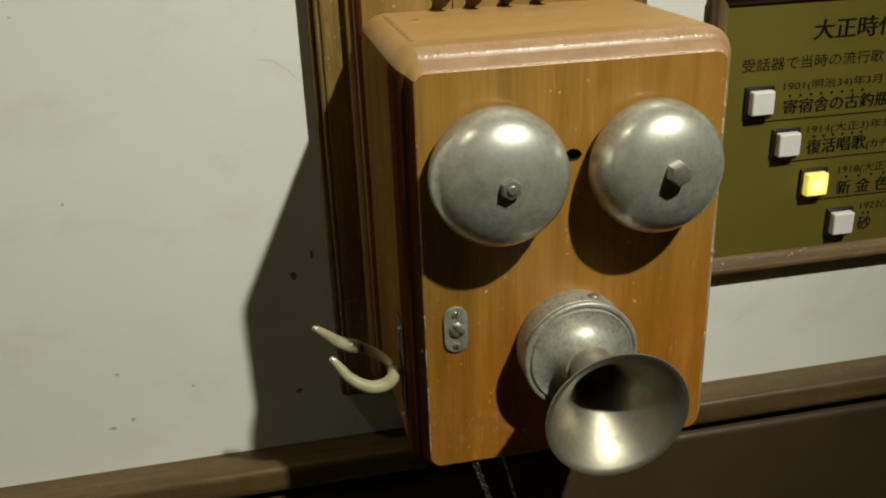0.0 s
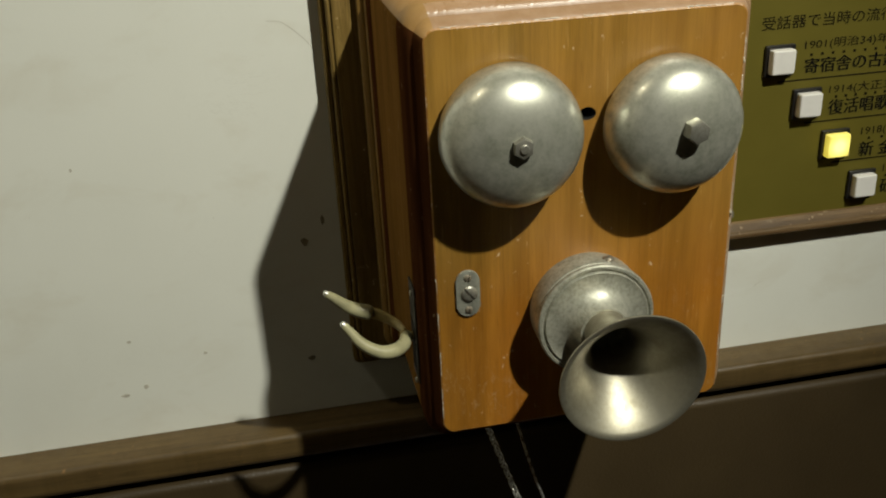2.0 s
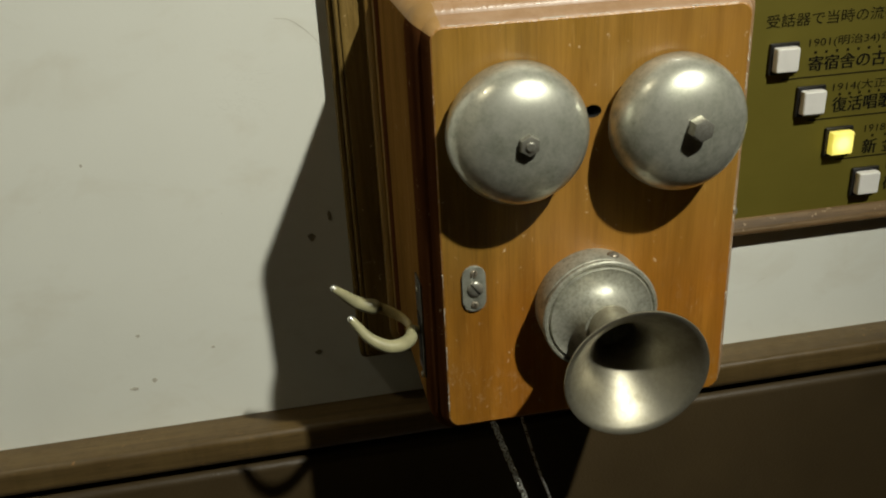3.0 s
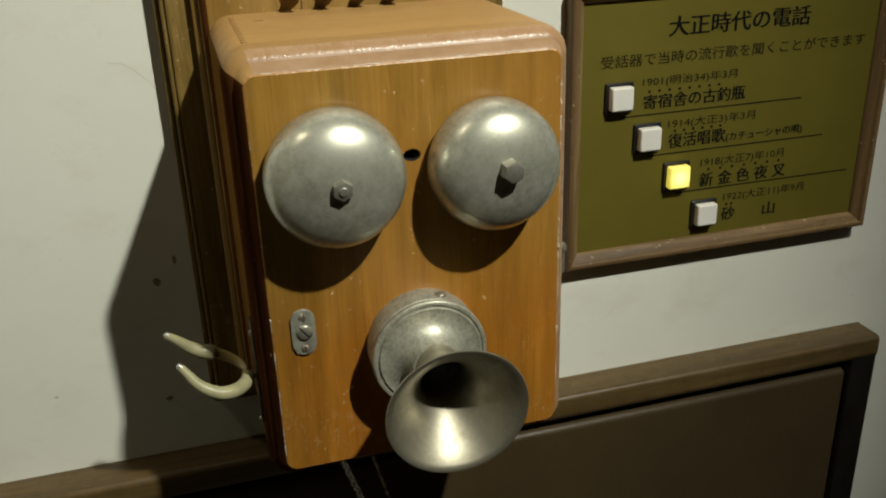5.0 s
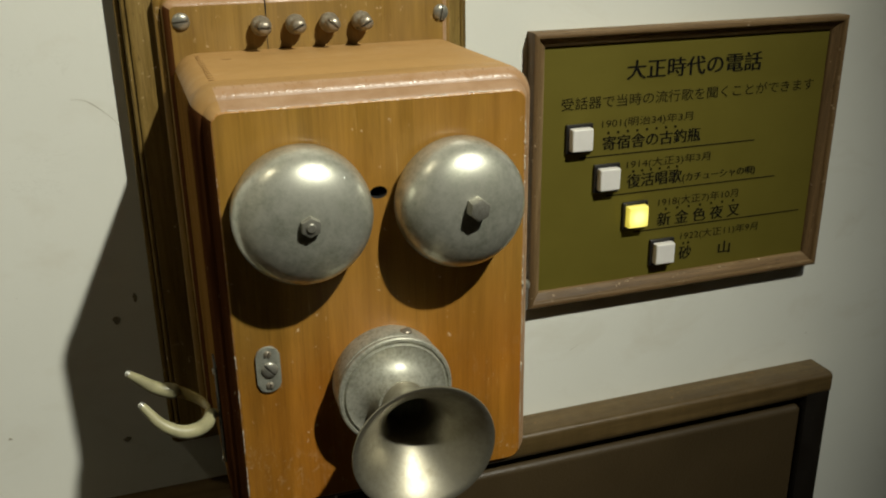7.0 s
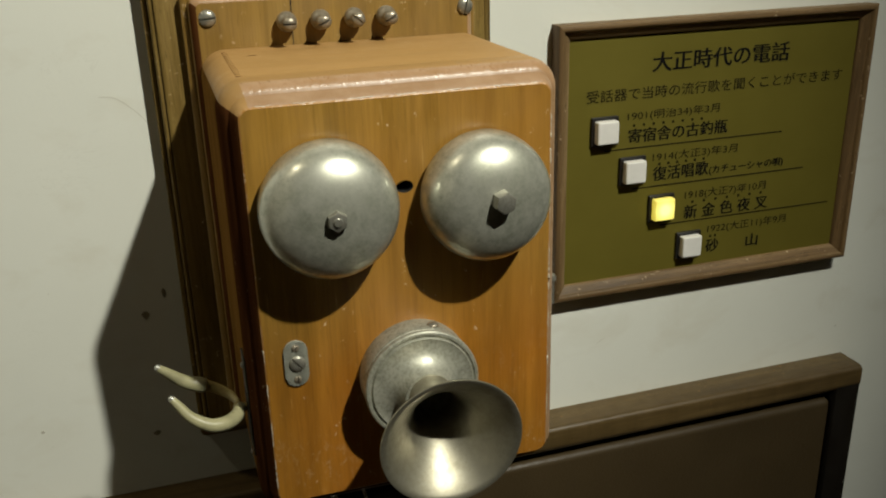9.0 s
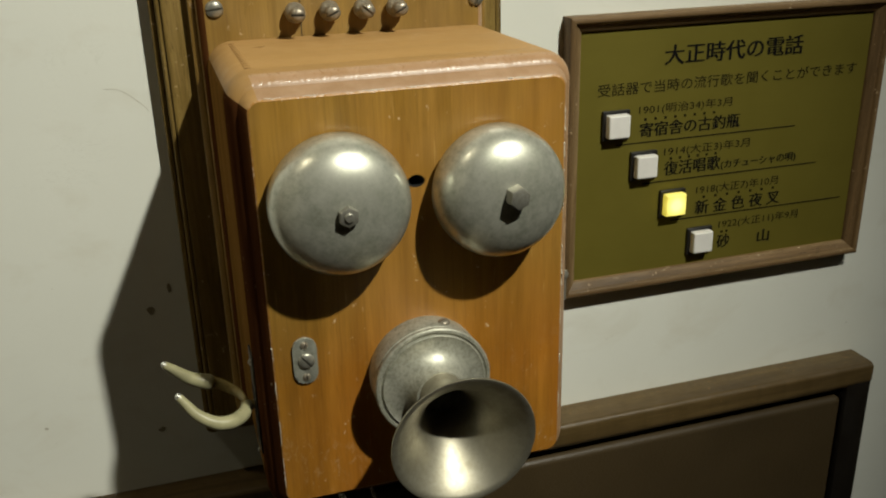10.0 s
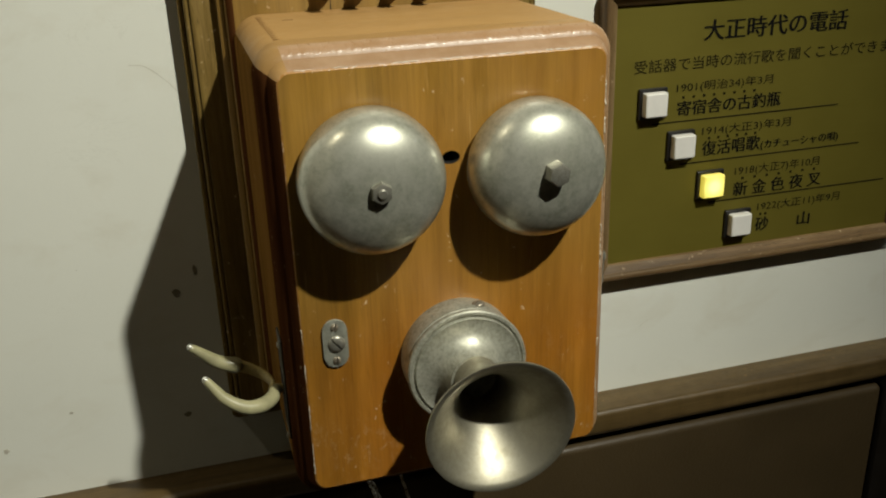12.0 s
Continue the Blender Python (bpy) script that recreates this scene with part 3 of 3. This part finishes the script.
def cradle_hook():
    hook = part("receiver_hook", tube([(-0.107, -0.163, 1.3075), (-0.1125, -0.163, 1.3085), (-0.1165, -0.163, 1.3095)], (0.0028, 0.0030, 0.0034)), BRASS_STRIP, phone, "forked receiver hook with ivory sleeves")
    near = [(-0.1157, -0.166, 1.3095), (-0.1195, -0.1780, 1.3105), (-0.1270, -0.1870, 1.3120), (-0.1370, -0.1900, 1.3145), (-0.1475, -0.1890, 1.3215), (-0.1540, -0.1865, 1.3295), (-0.1576, -0.1850, 1.3345)]
    part("prong", tube(near, (0.0040, 0.0047, 0.0048, 0.0045, 0.0038, 0.0031, 0.0026), 18), IVORY, hook, "yellowed ivory prong")
    strip = [(-0.1157, -0.161, 1.3095), (-0.1185, -0.1480, 1.3090), (-0.1260, -0.1375, 1.3105), (-0.1350, -0.1330, 1.3135), (-0.1410, -0.1325, 1.3150)]
    part("strip", tube(strip, (0.0014, 0.0014, 0.0014, 0.0014, 0.0014), 14, 6, 3.3), BRASS_STRIP, hook, "bare brown metal strip")
    far = [(-0.1385, -0.1327, 1.3146), (-0.1450, -0.1328, 1.3170), (-0.1520, -0.1338, 1.3215), (-0.1595, -0.1355, 1.3290), (-0.1650, -0.1370, 1.3345)]
    part("prong", tube(far, (0.0056, 0.0052, 0.0046, 0.0036, 0.0028), 18), IVORY, hook, "yellowed ivory sleeve")
    for p in ((-0.1582, -0.1848, 1.3354), (-0.1657, -0.1372, 1.3354)):
        part("tip", lathe([(0, -0.0016), (0.0019, -0.001), (0.0024, 0.0004), (0.0015, 0.0019), (0, 0.0023)], pose(*p, 0, -35, 0), 16), CHAIN_METAL, hook, "polished metal tip")
    plate = part("slot_plate", block((-0.1102, -0.1760, 1.2760), (-0.1088, -0.1540, 1.3490), 0.0005), DARK_PLATE, phone, "dark metal plate round the hook slot")
    # A black block paints the dark of the slot; no opening is cut.
    part("slot", block((-0.1105, -0.1700, 1.2830), (-0.1100, -0.1565, 1.3210)), DARK_HOLE, plate, "black hook slot")
    for z in (1.3430, 1.2750):
        part("screw", slotted_head(pose(-0.1106, -0.1683, z, 0, -90, 0), 0.0022, 0.0014, 0.0008), SCREW_METAL, plate)


cradle_hook()


def terminals():
    for x, roll, lean in ((-0.0447, 0, 0), (-0.0197, 25, 1), (0.0055, -40, -1), (0.0300, 28, 1)):
        m = facing(x, -0.045, 1.5525)
        prof = [(0, 0), (0.0058, 0), (0.0064, 0.0020), (0.0073, 0.0042), (0.0074, 0.0066), (0.0066, 0.0092), (0.0050, 0.0108), (0.0042, 0.0125), (0.0040, 0.0195), (0.0, 0.0195)]
        post = part("binding_post", lathe(prof, m, 32), POST_METAL, phone, "nickel binding post with slotted screw")
        part("screw", slotted_head(m @ pose(0, 0, 0.0193, 0, 0, roll), 0.0052, 0.0046, 0.0013), POST_METAL, post)
    for x, z, roll in ((-0.1001, 1.5575, 6), (0.0944, 1.5552, 78)):
        part("board_screw", slotted_head(facing(x, -0.0446, z, roll), 0.0062, 0.0036, 0.0012), SCREW_METAL, phone, "round-headed slotted steel screw")


terminals()
part("crack", prism([(-0.0004, -0.022), (0.0003, -0.022), (0.0002, 0.0), (0.0007, 0.012), (0.0001, 0.021), (-0.0006, 0.021), (-0.0002, 0.002)], -0.0005, 0.0002, facing(-0.0400, -0.045, 1.5545)), DARK_HOLE, phone, "thin dark crack in the board")


def hinge_pin():
    m = pose(0.1140, -0.1672, 1.3640)
    hinge = part("hinge", lathe([(0, -0.012), (0.0026, -0.012), (0.0026, 0.004), (0.0, 0.004)], m @ pose(0.0012, 0, 0), 18), SCREW_METAL, phone, "steel pin hinge of the door")
    part("ball_tip", lathe([(0, 0.0030), (0.0026, 0.0036), (0.0042, 0.0060), (0.0044, 0.0082), (0.0034, 0.0106), (0.0, 0.0118)], m @ pose(0.0008, 0, 0), 20), SCREW_METAL, hinge)


hinge_pin()


def joint_marks():
    """The finger joints that show as dark ticks along the top corner of the case, and a scratch beside them."""
    top = FACE_Z + FACE_H + 0.0110 * 1.22
    for k in range(13):
        y = -0.062 - 0.0085 * k
        part("joint_line", block((-0.0945, y - 0.0003, top - 0.0006), (-0.0905, y + 0.0003, top + 0.0001)), SHADE_AND_MARK_WOOD, phone, "", 35, False)
    part("scratch", prism([(-0.003, 0.0), (0.0, 0.0005), (0.004, 0.0002), (0.003, -0.0004), (-0.001, -0.0003)], -0.0004, 0.0002, pose(-0.0760, -0.0840, top, 0, 0, 4)), SHADE_AND_MARK_WOOD, phone, "dark scratch", 35, False)


joint_marks()


def chipped_edges(leaf):
    """Bare slivers where the varnish has broken away along the edges of the door."""
    rnd = random.Random(7)

    def chip(a, b, thick):
        a, b = Vector(a), Vector(b)
        count = max(3, int((b - a).length / 0.0022))
        line = [a.lerp(b, k / count) + Vector([rnd.uniform(-0.00025, 0.00025) for _ in range(3)]) for k in range(count + 1)]
        part("chip", tube(line, [thick * rnd.uniform(0.35, 1.0) for _ in line], 7, 2), CHIP, leaf)

    right, top = FACE_W + 0.0009, FACE_Z + FACE_H + 0.0010
    for z0, z1, thick in ((1.5010, 1.4865, 0.0010), (1.4780, 1.4690, 0.0010), (1.4600, 1.4560, 0.0006), (1.4370, 1.4280, 0.0006), (1.4080, 1.3790, 0.0011), (1.3600, 1.3500, 0.0007), (1.3260, 1.3200, 0.0009), (1.2960, 1.2790, 0.0006)):
        chip((right, -0.1992, z0), (right, -0.1992, z1), thick)
    for x0, x1, thick in ((-0.088, -0.079, 0.00039), (-0.066, -0.052, 0.00033), (-0.034, -0.018, 0.00039), (-0.004, 0.010, 0.00033), (0.029, 0.046, 0.00039), (0.060, 0.089, 0.00044)):
        chip((x0, -0.1992, top), (x1, -0.1992, top), thick)
    for z0, z1, thick in ((1.3660, 1.3570, 0.0005), (1.3420, 1.3330, 0.0005), (1.3130, 1.2960, 0.0006), (1.2850, 1.2620, 0.0006)):
        chip((-FACE_W - 0.0004, -0.1996, z0), (-FACE_W - 0.0004, -0.1996, z1), thick)


chipped_edges(door)


def chain_and_cord():
    top, foot = Vector((-0.0650, -0.115, 1.2400)), Vector((0.0290, -0.115, 0.9570))
    chain = thing("hanging_chain", top, "thin bright steel curb chain hanging under the telephone", "chain")
    way = (foot - top)
    pitch = 0.0062
    count = int(way.length / pitch)
    side = 0.0029
    ring = bmesh.new()
    rows = []
    for k in range(14):
        a = 2 * math.pi * k / 14
        c = Vector((side * math.cos(a), 0.0043 * math.sin(a), 0))
        out = Vector((math.cos(a), math.sin(a), 0))
        rows.append([ring.verts.new(c + 0.00092 * (math.cos(b) * out + math.sin(b) * Vector((0, 0, 1)))) for b in (2 * math.pi * j / 6 for j in range(6))])
    for k in range(14):
        a, b = rows[k], rows[(k + 1) % 14]
        for j in range(6):
            ring.faces.new((a[j], a[(j + 1) % 6], b[(j + 1) % 6], b[j]))
    first = part("link", ring, CHAIN_METAL)
    turn = way.to_track_quat("Y", "Z").to_matrix().to_4x4()
    for k in range(count):
        link = first if k == 0 else new("link", first.data)
        sag = 0.003 * math.sin(math.pi * k / count)
        link.matrix_basis = Matrix.Translation(top + way * (k / count) + Vector((-sag, 0, 0))) @ turn @ pose(0, 0, 0, 0, 38 if k % 2 else -38, 0)
        hang(link, chain)
    cord = tube([(-0.0370, -0.112, 1.2400), (-0.0200, -0.112, 1.168), (-0.0085, -0.112, 1.1240), (0.0020, -0.112, 1.0900), (0.0340, -0.112, 0.970)], (0.0012,) * 5, 10)
    tagged(part("wire", cord, CHAIN_METAL), "thin bright wire hanging beside the chain", "wire")


chain_and_cord()

# ---------------------------------------------------------------- the sign
sign = thing("framed_sign", (0.35, 0, 1.27), "gold metal sign with black lettering in a walnut frame", "sign")
X0, X1, Z0, Z1 = 0.1885, 0.5185, 1.2743, 1.5307
SHEET_Y = -0.006


def frame_side(a, b, inward, material):
    """One mitred side of the frame from corner a to corner b (x, z); inward points to the sheet."""
    section = [(0.0, 0.0), (0.0, -0.0140), (0.0008, -0.0154), (0.0022, -0.0160), (0.0044, -0.0158), (0.0056, -0.0148), (0.0062, -0.0130), (0.0124, -0.0090), (0.0134, -0.0078), (0.0138, -0.0062), (0.0138, 0.0)]
    a, b, inward = Vector(a), Vector(b), Vector(inward)
    way = (b - a).normalized()
    bm = bmesh.new()
    rows = []
    for end, sign_ in ((a, 1), (b, -1)):
        rows.append([bm.verts.new(((end + inward * d + way * sign_ * d).x, y, (end + inward * d + way * sign_ * d).y)) for d, y in section])
    for k in range(len(section)):
        j = (k + 1) % len(section)
        bm.faces.new((rows[0][k], rows[0][j], rows[1][j], rows[1][k]))
    bm.faces.new(rows[0])
    bm.faces.new(rows[1][::-1])
    part("frame_side", bm, material, sign)


frame_side((X0, Z1), (X1, Z1), (0, -1), FRAME_WOOD)
frame_side((X0, Z0), (X1, Z0), (0, 1), FRAME_WOOD)
frame_side((X0, Z0), (X0, Z1), (1, 0), FRAME_WOOD_UP)
frame_side((X1, Z0), (X1, Z1), (-1, 0), FRAME_WOOD_UP)
sheet = part("metal_sheet", block((X0 + 0.012, SHEET_Y, Z0 + 0.012), (X1 - 0.012, -0.001, Z1 - 0.012)), BRASS, sign, "brushed olive gold metal sheet")


def lettering(words, x, z, width, height, ink, weight=0.0):
    """A line of writing of the given width and height, its lower left corner at (x, z)."""
    curve = bpy.data.curves.new("lettering", "FONT")
    curve.body, curve.size, curve.extrude, curve.resolution_u = words, 1.0, 0.0, 3
    ob = new("scratch_text", curve)
    me = bpy.data.meshes.new_from_object(ob.evaluated_get(bpy.context.evaluated_depsgraph_get()))
    bpy.data.objects.remove(ob)
    xs = np.array([v.co.x for v in me.vertices])
    ys = np.array([v.co.y for v in me.vertices])
    sx, sy = width / np.ptp(xs), height / np.ptp(ys)
    x_low, y_low = xs.min(), ys.min()
    for v in me.vertices:
        v.co = Vector((x + (v.co.x - x_low) * sx, SHEET_Y - 0.0004, z + (v.co.y - y_low) * sy))
    if weight:
        bold = bmesh.new()
        for k, step in enumerate((0.0, -weight, weight)):
            before = len(bold.verts)
            bold.from_mesh(me)
            bold.verts.ensure_lookup_table()
            for v in bold.verts[before:]:
                v.co += Vector((step, -0.00004 * k, 0))
        bold.to_mesh(me)
        bold.free()
    me.materials.clear()
    me.materials.append(ink)
    me.name = "lettering"
    return hang(new("lettering", me), sign)


lettering("大正時代の電話", 0.2850, 1.4832, 0.1442, 0.0176, INK, 0.00045)
lettering("受話器で当時の流行歌を聞くことができます", 0.2203, 1.4597, 0.2730, 0.0112, INK_PALE)
lettering("1901(明治34)年3月", 0.2620, 1.4392, 0.0960, 0.0098, INK_PALE)
lettering("寄宿舎の古釣瓶", 0.2636, 1.4196, 0.1044, 0.0132, INK, 0.0003)
lettering("1914(大正3)年3月", 0.2902, 1.3980, 0.0914, 0.0100, INK_PALE)
lettering("復活唱歌", 0.2914, 1.3803, 0.0596, 0.0138, INK, 0.0003)
lettering("(カチューシャの唄)", 0.3522, 1.3790, 0.0832, 0.0094, INK, 0.0002)
lettering("1918(大正7)年10月", 0.3275, 1.3565, 0.0907, 0.0102, INK_PALE)
lettering("新 金 色 夜 叉", 0.3277, 1.3377, 0.0945, 0.0140, INK, 0.0003)
lettering("1922(大正11)年9月", 0.3556, 1.3184, 0.0906, 0.0102, INK_PALE)
lettering("砂", 0.3553, 1.2993, 0.0140, 0.0140, INK, 0.0003)
lettering("山", 0.4015, 1.2993, 0.0135, 0.0132, INK, 0.0003)


def ruled(x0, x1, z):
    part("ruled_line", block((x0, SHEET_Y - 0.0004, z - 0.0005), (x1, SHEET_Y, z + 0.0005)), INK_PALE, sign, "", 35, False)


ruled(0.2400, 0.4308, 1.4146)
ruled(0.2700, 0.4600, 1.3752)
ruled(0.3020, 0.4949, 1.3352)


def ruby(x0, x1, z, count):
    """Small unreadable reading marks over a song's name."""
    for k in range(count):
        x = x0 + (x1 - x0) * (k + 0.5) / count
        part("reading_mark", block((x - 0.0011, SHEET_Y - 0.0004, z - 0.0011), (x + 0.0011, SHEET_Y, z + 0.0011)), INK_PALE, sign, "", 35, False)


ruby(0.264, 0.345, 1.4358, 8)
ruby(0.293, 0.350, 1.3964, 6)
ruby(0.330, 0.420, 1.3546, 7)
ruby(0.357, 0.368, 1.3162, 2)


def push_button(x, z, cap):
    base = part("button_base", moulded(x, z, [(SHEET_Y + 0.001, 0.0135, 0.0135, 0.0012), (-0.0085, 0.0135, 0.0135, 0.0012), (-0.0092, 0.0129, 0.0129, 0.001)], None, 4), BLACK, sign, "square black push-button base")
    part("button_cap", moulded(x, z, [(-0.0085, 0.0105, 0.0105, 0.0014), (-0.0150, 0.0104, 0.0104, 0.0014), (-0.0160, 0.0100, 0.0100, 0.0014), (-0.0164, 0.0092, 0.0092, 0.0012)], None, 5), cap, base,
         "lit yellow square button cap" if cap is CAP_LIT else "white square button cap", 15)


for n, (x, z) in enumerate(((0.2385, 1.4335), (0.2685, 1.3935), (0.3012, 1.3532), (0.3338, 1.3115))):
    push_button(x, z, CAP_LIT if n == 2 else CAP_WHITE)
